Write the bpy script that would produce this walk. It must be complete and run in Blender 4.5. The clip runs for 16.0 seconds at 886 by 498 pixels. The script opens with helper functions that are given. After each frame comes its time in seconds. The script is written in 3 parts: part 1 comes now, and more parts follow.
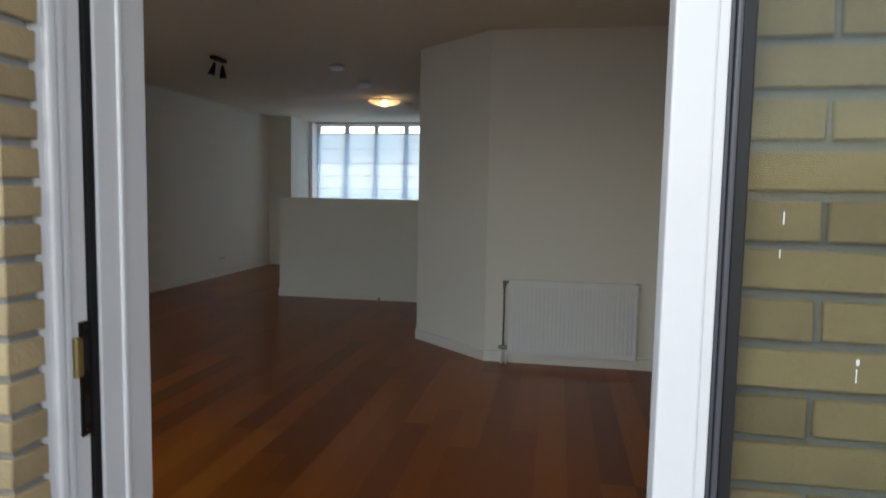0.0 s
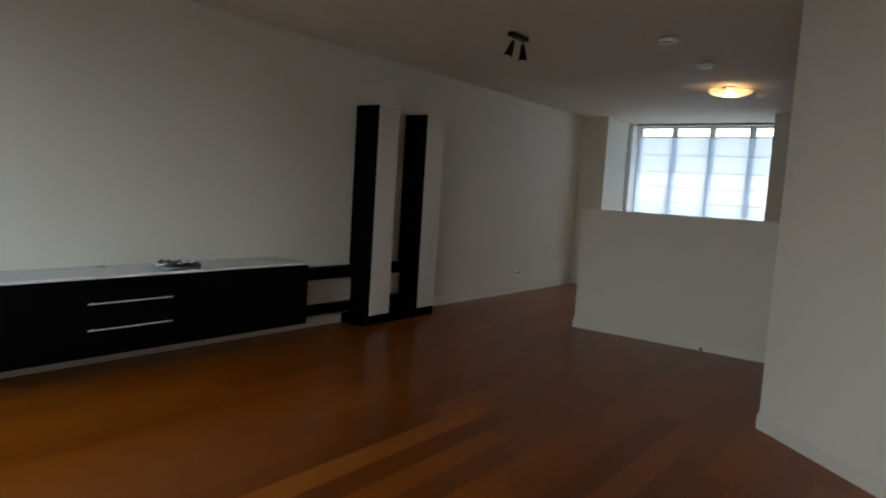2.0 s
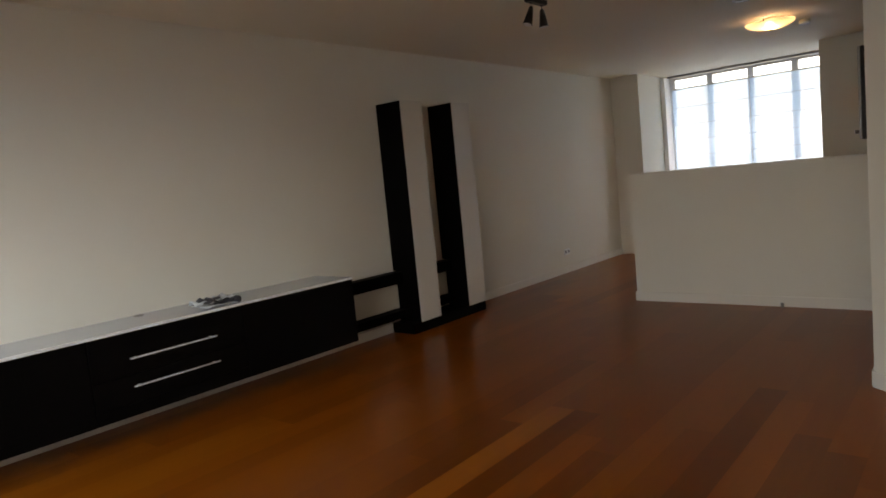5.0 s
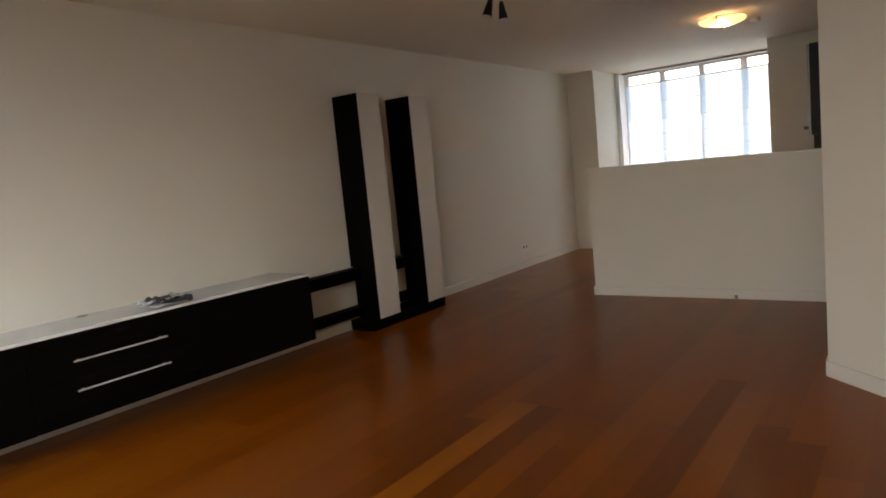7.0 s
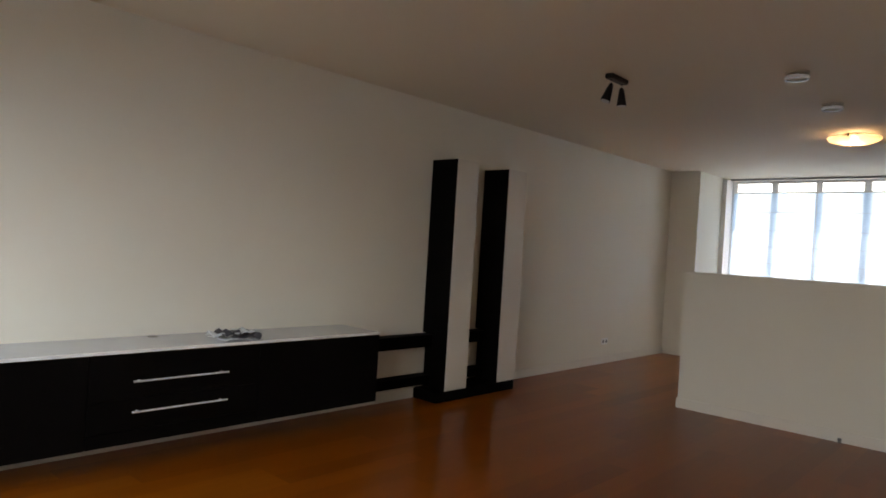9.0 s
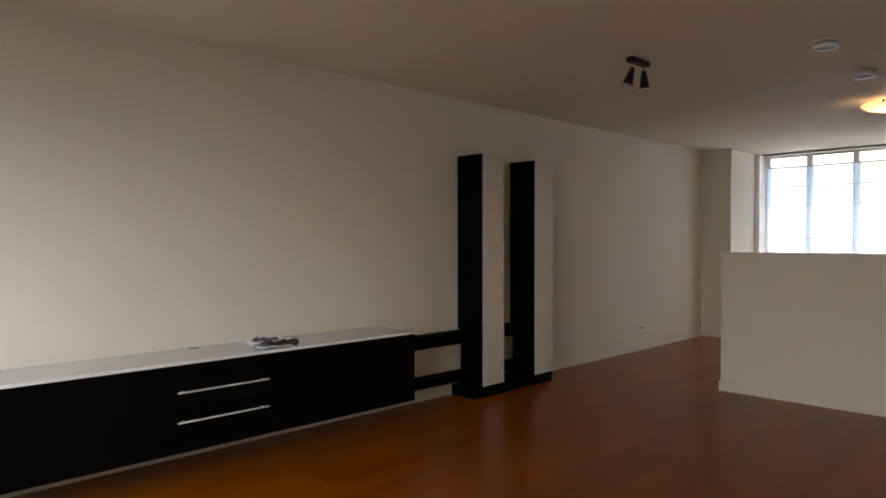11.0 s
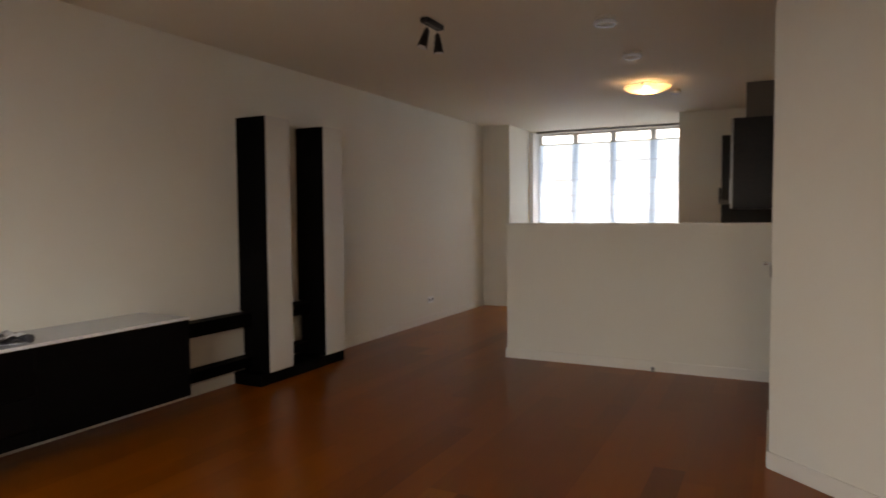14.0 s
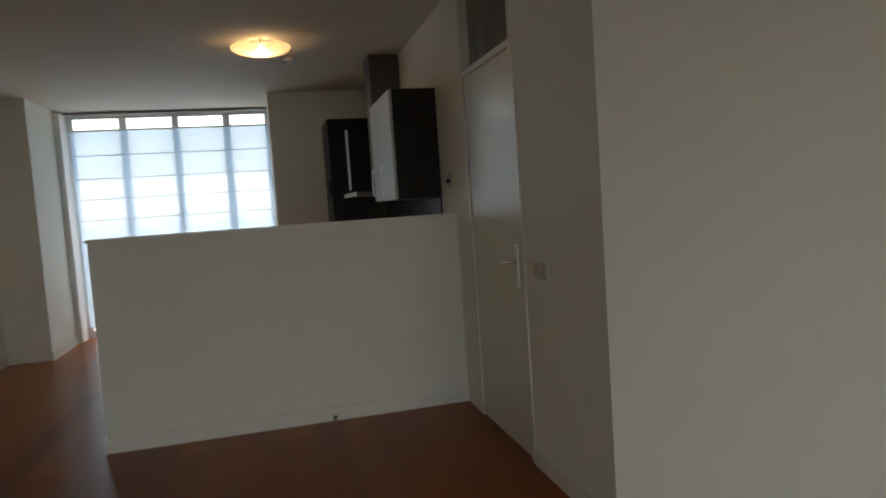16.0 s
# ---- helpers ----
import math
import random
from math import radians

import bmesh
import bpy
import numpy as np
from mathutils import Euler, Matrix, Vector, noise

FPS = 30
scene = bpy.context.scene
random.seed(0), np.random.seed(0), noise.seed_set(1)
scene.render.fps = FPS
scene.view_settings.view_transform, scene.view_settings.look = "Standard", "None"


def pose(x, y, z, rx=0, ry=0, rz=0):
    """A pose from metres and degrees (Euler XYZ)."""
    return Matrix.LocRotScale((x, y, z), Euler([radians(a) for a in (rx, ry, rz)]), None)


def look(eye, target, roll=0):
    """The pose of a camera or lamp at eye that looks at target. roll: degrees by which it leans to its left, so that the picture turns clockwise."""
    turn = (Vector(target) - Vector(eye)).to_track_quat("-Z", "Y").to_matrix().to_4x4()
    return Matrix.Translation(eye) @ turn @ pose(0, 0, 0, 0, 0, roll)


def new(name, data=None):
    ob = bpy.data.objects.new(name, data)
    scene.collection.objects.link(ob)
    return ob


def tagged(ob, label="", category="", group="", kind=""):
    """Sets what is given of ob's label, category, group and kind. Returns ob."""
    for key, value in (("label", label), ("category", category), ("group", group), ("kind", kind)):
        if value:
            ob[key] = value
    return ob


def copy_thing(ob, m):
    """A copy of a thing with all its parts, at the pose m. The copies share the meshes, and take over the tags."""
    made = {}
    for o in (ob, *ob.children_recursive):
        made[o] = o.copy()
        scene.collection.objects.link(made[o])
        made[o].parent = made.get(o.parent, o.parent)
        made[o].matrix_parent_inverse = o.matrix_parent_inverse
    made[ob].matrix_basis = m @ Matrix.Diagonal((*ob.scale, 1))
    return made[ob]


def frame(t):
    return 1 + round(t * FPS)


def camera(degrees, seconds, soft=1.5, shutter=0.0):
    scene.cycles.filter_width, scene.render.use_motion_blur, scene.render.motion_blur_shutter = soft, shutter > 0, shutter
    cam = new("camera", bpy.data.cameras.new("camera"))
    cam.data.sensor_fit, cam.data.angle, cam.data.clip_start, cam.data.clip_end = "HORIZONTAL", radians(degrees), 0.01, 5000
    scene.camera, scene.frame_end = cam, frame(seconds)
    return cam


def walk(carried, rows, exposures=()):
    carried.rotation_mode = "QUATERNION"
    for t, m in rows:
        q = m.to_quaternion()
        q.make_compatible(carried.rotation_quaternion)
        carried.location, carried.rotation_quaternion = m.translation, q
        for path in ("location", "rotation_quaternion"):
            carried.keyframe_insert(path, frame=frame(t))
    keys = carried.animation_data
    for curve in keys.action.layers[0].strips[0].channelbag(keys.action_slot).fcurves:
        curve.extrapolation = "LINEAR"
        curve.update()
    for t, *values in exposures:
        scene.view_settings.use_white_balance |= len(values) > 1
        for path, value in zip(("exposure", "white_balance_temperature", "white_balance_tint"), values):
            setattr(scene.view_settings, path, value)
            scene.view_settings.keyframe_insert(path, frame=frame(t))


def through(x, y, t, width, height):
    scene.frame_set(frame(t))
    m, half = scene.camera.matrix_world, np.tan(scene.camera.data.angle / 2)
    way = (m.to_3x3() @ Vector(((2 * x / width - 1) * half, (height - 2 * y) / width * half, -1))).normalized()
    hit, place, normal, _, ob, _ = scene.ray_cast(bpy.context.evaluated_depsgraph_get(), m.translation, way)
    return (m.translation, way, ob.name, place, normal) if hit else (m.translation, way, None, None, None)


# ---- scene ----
cam = camera(67.8, 16.0, soft=1.7, shutter=0.3)
PATH = [
    (0, (5.064, -1.279, 1.355), (4.723, 0.684, 1.181), 1.1),
    (0.2, (5.113, -1.165, 1.316), (4.704, 0.78, 1.09), 1.0),
    (0.4, (5.137, -0.965, 1.326), (4.627, 0.953, 1.085), -2.2),
    (0.5, (5.102, -0.875, 1.32), (4.557, 1.028, 1.052), -1.2),
    (0.6, (5.076, -0.789, 1.302), (4.500, 1.099, 0.992), -1.2),
    (1, (4.898, -0.434, 1.298), (4.165, 1.389, 0.922), -6.0),
    (1.5, (4.715, -0.038, 1.341), (3.756, 1.707, 1.158), 0.7),
    (2, (4.584, 0.188, 1.348), (3.39, 1.783, 1.169), 3.6),
    (2.5, (4.459, 0.185, 1.341), (3.303, 1.779, 0.991), -2.7),
    (3, (4.425, 0.173, 1.333), (3.407, 1.861, 0.993), -0.7),
    (3.5, (4.391, 0.187, 1.357), (3.293, 1.844, 1.137), -0.3),
    (4, (4.35, 0.264, 1.369), (3.29, 1.96, 1.38), 2.4),
    (4.5, (4.342, 0.384, 1.362), (3.06, 1.916, 1.275), -1.7),
    (5, (4.32, 0.416, 1.354), (3.038, 1.938, 1.15), -5.6),
    (7.5, (4.225, 0.473, 1.336), (3.103, 2.113, 1.102), -3.7),
    (8, (4.188, 0.503, 1.338), (3.066, 2.155, 1.24), 1.3),
    (8.5, (4.103, 0.568, 1.337), (2.793, 2.079, 1.334), 3.8),
    (9, (4.079, 0.58, 1.343), (2.721, 2.048, 1.334), 3.5),
    (11.5, (4.087, 0.593, 1.353), (2.662, 1.996, 1.323), -0.6),
    (12, (4.085, 0.604, 1.342), (2.69, 2.036, 1.306), -0.3),
    (12.5, (4.108, 0.591, 1.362), (2.759, 2.068, 1.38), -0.1),
    (13, (4.076, 0.642, 1.341), (2.812, 2.192, 1.321), 1.2),
    (13.5, (4.044, 0.707, 1.339), (2.854, 2.313, 1.277), 1.7),
    (14, (3.817, 0.828, 1.319), (2.92, 2.613, 1.218), -0.4),
    (14.5, (3.476, 1.032, 1.312), (2.851, 2.927, 1.168), -1.6),
    (15, (3.053, 1.378, 1.319), (2.584, 3.318, 1.187), -3.9),
    (15.5, (2.756, 1.793, 1.317), (2.92, 3.777, 1.126), -3.2),
    (16, (2.628, 2.394, 1.331), (3.129, 4.325, 1.186), -3.9),
]
EXPOSURES = [(0.0, 1.28, 9000, 18), (0.5, 1.32, 10100, 22), (1.0, 1.06, 13150, 27), (1.5, 1.4, 9000, 17), (2.0, 1.55, 9550, 20), (3.0, 1.91, 11000, 24), (3.5, 1.95, 10050, 22), (4.5, 1.92, 10050, 21), (5.0, 1.93, 12000, 27), (7.5, 2.21, 12700, 29), (8.0, 2.18, 10000, 23), (8.5, 2.15, 10500, 24), (9.0, 2.17, 11250, 26), (11.5, 2.11, 12600, 30), (12.5, 2.09, 13350, 33), (13.5, 2.05, 13800, 34), (14.0, 2.07, 13150, 31), (15.0, 1.9, 8900, 15), (15.5, 1.93, 9100, 15), (16.0, 1.53, 10300, 19)]
walk(cam, [(t, look(eye, target, roll)) for t, eye, target, roll in PATH], EXPOSURES)


# ---- light ----
world = bpy.data.worlds.new("sky")
scene.world = world
world.use_nodes = True
wn = world.node_tree
sky = wn.nodes.new("ShaderNodeTexSky")
sky.sky_type = "NISHITA"
sky.sun_disc = False
sky.sun_elevation = radians(58)
sky.sun_rotation = radians(8)
wn.nodes["Background"].inputs["Strength"].default_value = 0.15
wn.links.new(sky.outputs["Color"], wn.nodes["Background"].inputs["Color"])

sun = new("sun", bpy.data.lights.new("sun", "SUN"))
sun.data.energy, sun.data.angle, sun.data.color = 0.85, radians(3.0), (0.90, 0.95, 1.0)
sun.matrix_world = look((2.9, 20.0, 20.0), (2.0, 8.0, 0.8))


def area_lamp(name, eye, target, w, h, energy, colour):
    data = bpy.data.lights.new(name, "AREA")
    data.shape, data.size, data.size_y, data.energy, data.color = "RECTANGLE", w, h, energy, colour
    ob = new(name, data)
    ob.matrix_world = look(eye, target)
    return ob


# area lamps stand in for sky light at the street window and the garden window
area_lamp("sky_through_back_window", (1.6, 11.35, 1.9), (1.6, 8.0, 1.3), 2.5, 2.6, 17.0, (0.36, 0.64, 1.0))
area_lamp("sky_through_front_window", (2.5, -1.0, 2.25), (1.4, 2.3, 0.7), 2.6, 1.3, 25, (0.27, 0.57, 1.0))
# fill lamp added in the open garden to brighten door frame and half wall
area_lamp("garden_fill_lamp", (4.35, -2.5, 2.45), (3.4, 5.0, 0.8), 1.6, 1.4, 19, (0.60, 0.80, 1.0))

# ---- materials ----


def node_material(name):
    m = bpy.data.materials.new(name)
    m.use_nodes = True
    return m, m.node_tree, m.node_tree.nodes["Principled BSDF"]


def surface(name, colour, rough=0.6, metal=0.0, vary=0.06, scale=3.0, fine=90.0, bump=0.08, coat=0.0, per_object=0.0):
    """Two scales of variation in colour and gloss, and a fine relief."""
    m, t, p = node_material(name)
    n, l = t.nodes, t.links
    co = n.new("ShaderNodeTexCoord")
    big = n.new("ShaderNodeTexNoise")
    big.inputs["Scale"].default_value, big.inputs["Detail"].default_value = scale, 4
    small = n.new("ShaderNodeTexNoise")
    small.inputs["Scale"].default_value, small.inputs["Detail"].default_value = fine, 3
    l.new(co.outputs["Object"], big.inputs["Vector"])
    l.new(co.outputs["Object"], small.inputs["Vector"])
    mix = n.new("ShaderNodeMix")
    mix.data_type = "RGBA"
    mix.inputs[6].default_value = (*[c * (1 - vary) for c in colour], 1)
    mix.inputs[7].default_value = (*[min(1, c * (1 + vary)) for c in colour], 1)
    add = n.new("ShaderNodeMath")
    add.operation = "MULTIPLY_ADD"
    l.new(small.outputs["Fac"], add.inputs[0])
    add.inputs[1].default_value = 0.35
    l.new(big.outputs["Fac"], add.inputs[2])
    sub = n.new("ShaderNodeMath")
    sub.operation = "SUBTRACT"
    sub.use_clamp = True
    l.new(add.outputs[0], sub.inputs[0])
    sub.inputs[1].default_value = 0.17
    fac = sub.outputs[0]
    if per_object:
        info = n.new("ShaderNodeObjectInfo")
        blend = n.new("ShaderNodeMix")
        blend.inputs[0].default_value = per_object
        l.new(fac, blend.inputs[2])
        l.new(info.outputs["Random"], blend.inputs[3])
        fac = blend.outputs[0]
    l.new(fac, mix.inputs[0])
    l.new(mix.outputs[2], p.inputs["Base Color"])
    rr = n.new("ShaderNodeMapRange")
    rr.inputs[3].default_value, rr.inputs[4].default_value = max(0.02, rough - 0.07), min(1, rough + 0.07)
    l.new(big.outputs["Fac"], rr.inputs[0])
    l.new(rr.outputs[0], p.inputs["Roughness"])
    p.inputs["Metallic"].default_value = metal
    p.inputs["Coat Weight"].default_value = coat
    if bump:
        b = n.new("ShaderNodeBump")
        b.inputs["Strength"].default_value, b.inputs["Distance"].default_value = bump, 0.004
        l.new(small.outputs["Fac"], b.inputs["Height"])
        l.new(b.outputs[0], p.inputs["Normal"])
    return m


def wood(name, stops, rough, grain=(26, 26, 1.1), per_object=0.0, coat=0.0, bump=0.06, gloss=0.5, cloudy=0.4):
    """Long-grained wood along y; each plank takes its own tone and its own piece of grain."""
    m, t, p = node_material(name)
    n, l = t.nodes, t.links
    co = n.new("ShaderNodeTexCoord")
    info = n.new("ShaderNodeObjectInfo")
    shift = n.new("ShaderNodeVectorMath")
    shift.operation = "MULTIPLY_ADD"
    l.new(info.outputs["Random"], shift.inputs[0])
    shift.inputs[1].default_value = (37.0, 91.0, 13.0)
    l.new(co.outputs["Object"], shift.inputs[2])
    mp = n.new("ShaderNodeMapping")
    mp.inputs["Scale"].default_value = (grain[0], grain[2], grain[1])
    l.new(shift.outputs[0], mp.inputs["Vector"])
    g = n.new("ShaderNodeTexNoise")
    g.inputs["Scale"].default_value, g.inputs["Detail"].default_value, g.inputs["Distortion"].default_value = 1.0, 4, 0.3
    l.new(mp.outputs[0], g.inputs["Vector"])
    cloud = n.new("ShaderNodeTexNoise")
    cloud.inputs["Scale"].default_value = 1.7
    l.new(shift.outputs[0], cloud.inputs["Vector"])
    tone = n.new("ShaderNodeMix")
    tone.inputs[0].default_value = per_object
    a = n.new("ShaderNodeMix")
    a.inputs[0].default_value = cloudy
    l.new(g.outputs["Fac"], a.inputs[2])
    l.new(cloud.outputs["Fac"], a.inputs[3])
    l.new(a.outputs[0], tone.inputs[2])
    l.new(info.outputs["Random"], tone.inputs[3])
    ramp = n.new("ShaderNodeValToRGB")
    while len(ramp.color_ramp.elements) < len(stops):
        ramp.color_ramp.elements.new(0.5)
    for e, (pos, c) in zip(ramp.color_ramp.elements, stops):
        e.position, e.color = pos, (*c, 1)
    l.new(tone.outputs[0], ramp.inputs[0])
    l.new(ramp.outputs[0], p.inputs["Base Color"])
    p.inputs["Roughness"].default_value = rough
    p.inputs["Coat Weight"].default_value, p.inputs["Coat Roughness"].default_value = coat, 0.25
    p.inputs["Specular IOR Level"].default_value = gloss
    if not bump:
        return m
    b = n.new("ShaderNodeBump")
    b.inputs["Strength"].default_value, b.inputs["Distance"].default_value = bump, 0.003
    l.new(g.outputs["Fac"], b.inputs["Height"])
    l.new(b.outputs[0], p.inputs["Normal"])
    return m


def clear_glass(name, tint=(1, 1, 1), rough=0.0):
    m, t, p = node_material(name)
    p.inputs["Base Color"].default_value = (*tint, 1)
    p.inputs["Transmission Weight"].default_value, p.inputs["Roughness"].default_value, p.inputs["IOR"].default_value = 1, rough, 1.45
    return m


def cloth(name, colour, through, open_weave=0.18):
    """Thin woven cloth that lets light through."""
    m, t, p = node_material(name)
    n, l = t.nodes, t.links
    co = n.new("ShaderNodeTexCoord")
    w = n.new("ShaderNodeTexNoise")
    w.inputs["Scale"].default_value, w.inputs["Detail"].default_value = 60, 3
    l.new(co.outputs["Object"], w.inputs["Vector"])
    ramp = n.new("ShaderNodeMix")
    ramp.data_type = "RGBA"
    ramp.inputs[6].default_value = (*[c * 0.92 for c in colour], 1)
    ramp.inputs[7].default_value = (*colour, 1)
    l.new(w.outputs["Fac"], ramp.inputs[0])
    d = n.new("ShaderNodeBsdfDiffuse")
    tr = n.new("ShaderNodeBsdfTranslucent")
    mix = n.new("ShaderNodeMixShader")
    mix.inputs[0].default_value = through
    l.new(ramp.outputs[2], d.inputs["Color"])
    l.new(ramp.outputs[2], tr.inputs["Color"])
    l.new(d.outputs[0], mix.inputs[1])
    l.new(tr.outputs[0], mix.inputs[2])
    clear = n.new("ShaderNodeBsdfTransparent")
    weave = n.new("ShaderNodeMixShader")
    weave.inputs[0].default_value = open_weave
    l.new(mix.outputs[0], weave.inputs[1])
    l.new(clear.outputs[0], weave.inputs[2])
    l.new(weave.outputs[0], n["Material Output"].inputs["Surface"])
    return m


WALL = surface("wall_paint", (0.78, 0.720, 0.612), 0.72, vary=0.03, scale=1.3, fine=160, bump=0.12)
CEILING = surface("ceiling_paint", (0.76, 0.665, 0.53), 0.8, vary=0.03, scale=0.9, fine=120, bump=0.15)
TRIM = surface("trim_paint", (0.78, 0.715, 0.62), 0.42, vary=0.03, scale=2, fine=60, bump=0.03)
DOORPAINT = surface("door_paint", (0.70, 0.63, 0.52), 0.36, vary=0.03, scale=2.2, fine=70, bump=0.015, coat=0.1)
OUTFRAME = surface("outside_frame_paint", (0.86, 0.86, 0.86), 0.35, vary=0.04, scale=5, fine=70, bump=0.04)
BLACKWOOD = wood("black_brown_veneer", [(0.2, (0.0018, 0.0015, 0.0014)), (0.8, (0.0045, 0.0034, 0.003))], 0.55, grain=(60, 60, 2.0), gloss=0.03)
WHITELAC = surface("white_lacquer", (0.68, 0.615, 0.535), 0.42, vary=0.015, scale=2, fine=40, bump=0.01)
TOPGLASS = surface("white_glass_top", (0.64, 0.65, 0.66), 0.16, vary=0.02, scale=2, fine=40, bump=0.0)
FLOOR_LOOK = dict(rough=0.28, grain=(30, 30, 0.8), coat=0.0, gloss=0.22, bump=0.0, cloudy=0.4)
PLANK_TONES = {
    "dark": wood("dark_plank_wood", [(0.25, (0.155, 0.027, 0.0018)), (0.5, (0.182, 0.034, 0.0025)), (0.75, (0.210, 0.042, 0.0033))], per_object=0.3, **FLOOR_LOOK),
    "mid": wood("plank_wood", [(0.2, (0.215, 0.041, 0.0028)), (0.5, (0.255, 0.052, 0.0040)), (0.8, (0.300, 0.065, 0.0056))], per_object=0.5, **FLOOR_LOOK),
    # pale boards by chance, and the far floor with window light in its tone
    "light": wood("light_or_lit_plank_wood", [(0.25, (0.285, 0.063, 0.0052)), (0.5, (0.320, 0.075, 0.0066)), (0.75, (0.355, 0.087, 0.0082))], per_object=0.3, **FLOOR_LOOK),
}
SUBFLOOR = surface("subfloor", (0.05, 0.02, 0.01), 0.9, vary=0.2)
STEEL = surface("brushed_steel", (0.72, 0.71, 0.70), 0.3, metal=1.0, vary=0.05, scale=6, fine=200, bump=0.03)
HOODSTEEL = surface("dull_hood_steel", (0.11, 0.085, 0.065), 0.5, metal=0.7, vary=0.06, scale=4, fine=160, bump=0.03)
ALU = surface("satin_aluminium", (0.80, 0.79, 0.78), 0.4, metal=0.35, vary=0.04, scale=8, fine=160, bump=0.02)
CHROME = surface("chrome", (0.75, 0.75, 0.76), 0.12, metal=1.0, vary=0.02, bump=0)
DARKMETAL = surface("dark_metal", (0.016, 0.010, 0.008), 0.4, metal=0.5, vary=0.15, scale=8)
BRASS = surface("brass", (0.55, 0.43, 0.20), 0.35, metal=1.0, vary=0.08)
HEADRAIL = surface("dark_grey_rail", (0.16, 0.16, 0.165), 0.45, metal=0.3, vary=0.08)
GASKET = surface("black_rubber", (0.012, 0.012, 0.014), 0.5, vary=0.1)
PLASTIC = surface("white_plastic", (0.84, 0.83, 0.80), 0.4, vary=0.02, bump=0.02)
NICKEL = surface("dull_nickel", (0.26, 0.25, 0.235), 0.4, metal=0.8, vary=0.1, scale=20)
RADIATOR = surface("radiator_enamel", (0.76, 0.74, 0.70), 0.35, vary=0.02, scale=3, fine=80, bump=0.03)
BRICK = surface("yellow_brick", (0.40, 0.292, 0.160), 0.85, vary=0.40, scale=14, fine=130, bump=0.7, per_object=0.5)
MORTAR = surface("grey_mortar", (0.27, 0.268, 0.255), 0.95, vary=0.15, scale=12, fine=150, bump=0.5)
PAVING = surface("concrete_paving", (0.27, 0.262, 0.25), 0.9, vary=0.15, scale=4, fine=120, bump=0.3)
KITCHENDARK = wood("dark_kitchen_veneer", [(0.2, (0.012, 0.008, 0.006)), (0.8, (0.032, 0.019, 0.012))], 0.38, grain=(50, 50, 2.0), gloss=0.13)
SPLASH = surface("black_tile_glaze", (0.012, 0.011, 0.010), 0.22, vary=0.2, scale=5, bump=0.02)
BEAD = surface("dark_grey_bead", (0.085, 0.085, 0.10), 0.35, vary=0.1)
GLASS = clear_glass("window_glass", (0.97, 0.99, 0.98))
LEAFGLASS = clear_glass("leaf_glass", (0.74, 0.77, 0.75))
LEAFGLASS.node_tree.nodes["Principled BSDF"].inputs["IOR"].default_value = 1.28
DARKGLASS = clear_glass("transom_glass", (0.75, 0.72, 0.68), 0.04)
BLIND = cloth("blind_cloth", (0.53, 0.74, 0.93), 0.60, 0.09)
SEAM = cloth("blind_seam_cloth", (0.52, 0.63, 0.76), 0.45, 0.04)
NEWSPRINT = surface("newsprint", (0.66, 0.67, 0.69), 0.45, vary=0.5, scale=26, fine=70, bump=0.1)
INK = surface("printed_page", (0.06, 0.06, 0.07), 0.45, vary=0.3, scale=18, fine=60, bump=0.05)
# dimness of the unlit hall is put into this colour
DARKROOM = surface("dim_hall_paint", (0.30, 0.26, 0.22), 0.8, vary=0.05)

BULB, bt, bp = node_material("bulb_glow")
bp.inputs["Emission Color"].default_value = (1.0, 0.82, 0.60, 1)
bp.inputs["Emission Strength"].default_value = 22.0

LAMPGLASS, lt, lp = node_material("alabaster_glass")
la = lt.nodes.new("ShaderNodeTexNoise")
la.inputs["Scale"].default_value, la.inputs["Detail"].default_value = 9, 4
lr = lt.nodes.new("ShaderNodeValToRGB")
lr.color_ramp.elements[0].color, lr.color_ramp.elements[1].color = (0.90, 0.80, 0.68, 1), (0.97, 0.93, 0.87, 1)
lt.links.new(la.outputs["Fac"], lr.inputs[0])
ld = lt.nodes.new("ShaderNodeBsdfTranslucent")
lg = lt.nodes.new("ShaderNodeBsdfGlossy")
lg.inputs["Roughness"].default_value = 0.15
lm = lt.nodes.new("ShaderNodeMixShader")
lm.inputs[0].default_value = 0.06
lt.links.new(lr.outputs[0], ld.inputs["Color"])
lt.links.new(ld.outputs[0], lm.inputs[1])
lt.links.new(lg.outputs[0], lm.inputs[2])
lc = lt.nodes.new("ShaderNodeBsdfTransparent")
lc.inputs["Color"].default_value = (1.0, 0.96, 0.90, 1)
lx = lt.nodes.new("ShaderNodeMixShader")
lx.inputs[0].default_value = 0.30
lt.links.new(lm.outputs[0], lx.inputs[1])
lt.links.new(lc.outputs[0], lx.inputs[2])
lt.links.new(lx.outputs[0], lt.nodes["Material Output"].inputs["Surface"])

# ---- building helpers ----


def bevelled(bm, r, seg=2):
    if r:
        bmesh.ops.bevel(bm, geom=list(bm.edges), offset=r, segments=seg, affect="EDGES", profile=0.5, clamp_overlap=True)
    return bm


def box(x0, x1, y0, y1, z0, z1, r=0.0, seg=2):
    bm = bmesh.new()
    bmesh.ops.create_cube(bm, size=1, matrix=Matrix.LocRotScale(((x0 + x1) / 2, (y0 + y1) / 2, (z0 + z1) / 2), None, (x1 - x0, y1 - y0, z1 - z0)))
    return bevelled(bm, r, seg)


def join(*bms):
    """Joins the pieces of one part into one bmesh."""
    out = bms[0]
    for b in bms[1:]:
        me = bpy.data.meshes.new("piece")
        b.to_mesh(me)
        b.free()
        out.from_mesh(me)
        bpy.data.meshes.remove(me)
    return out


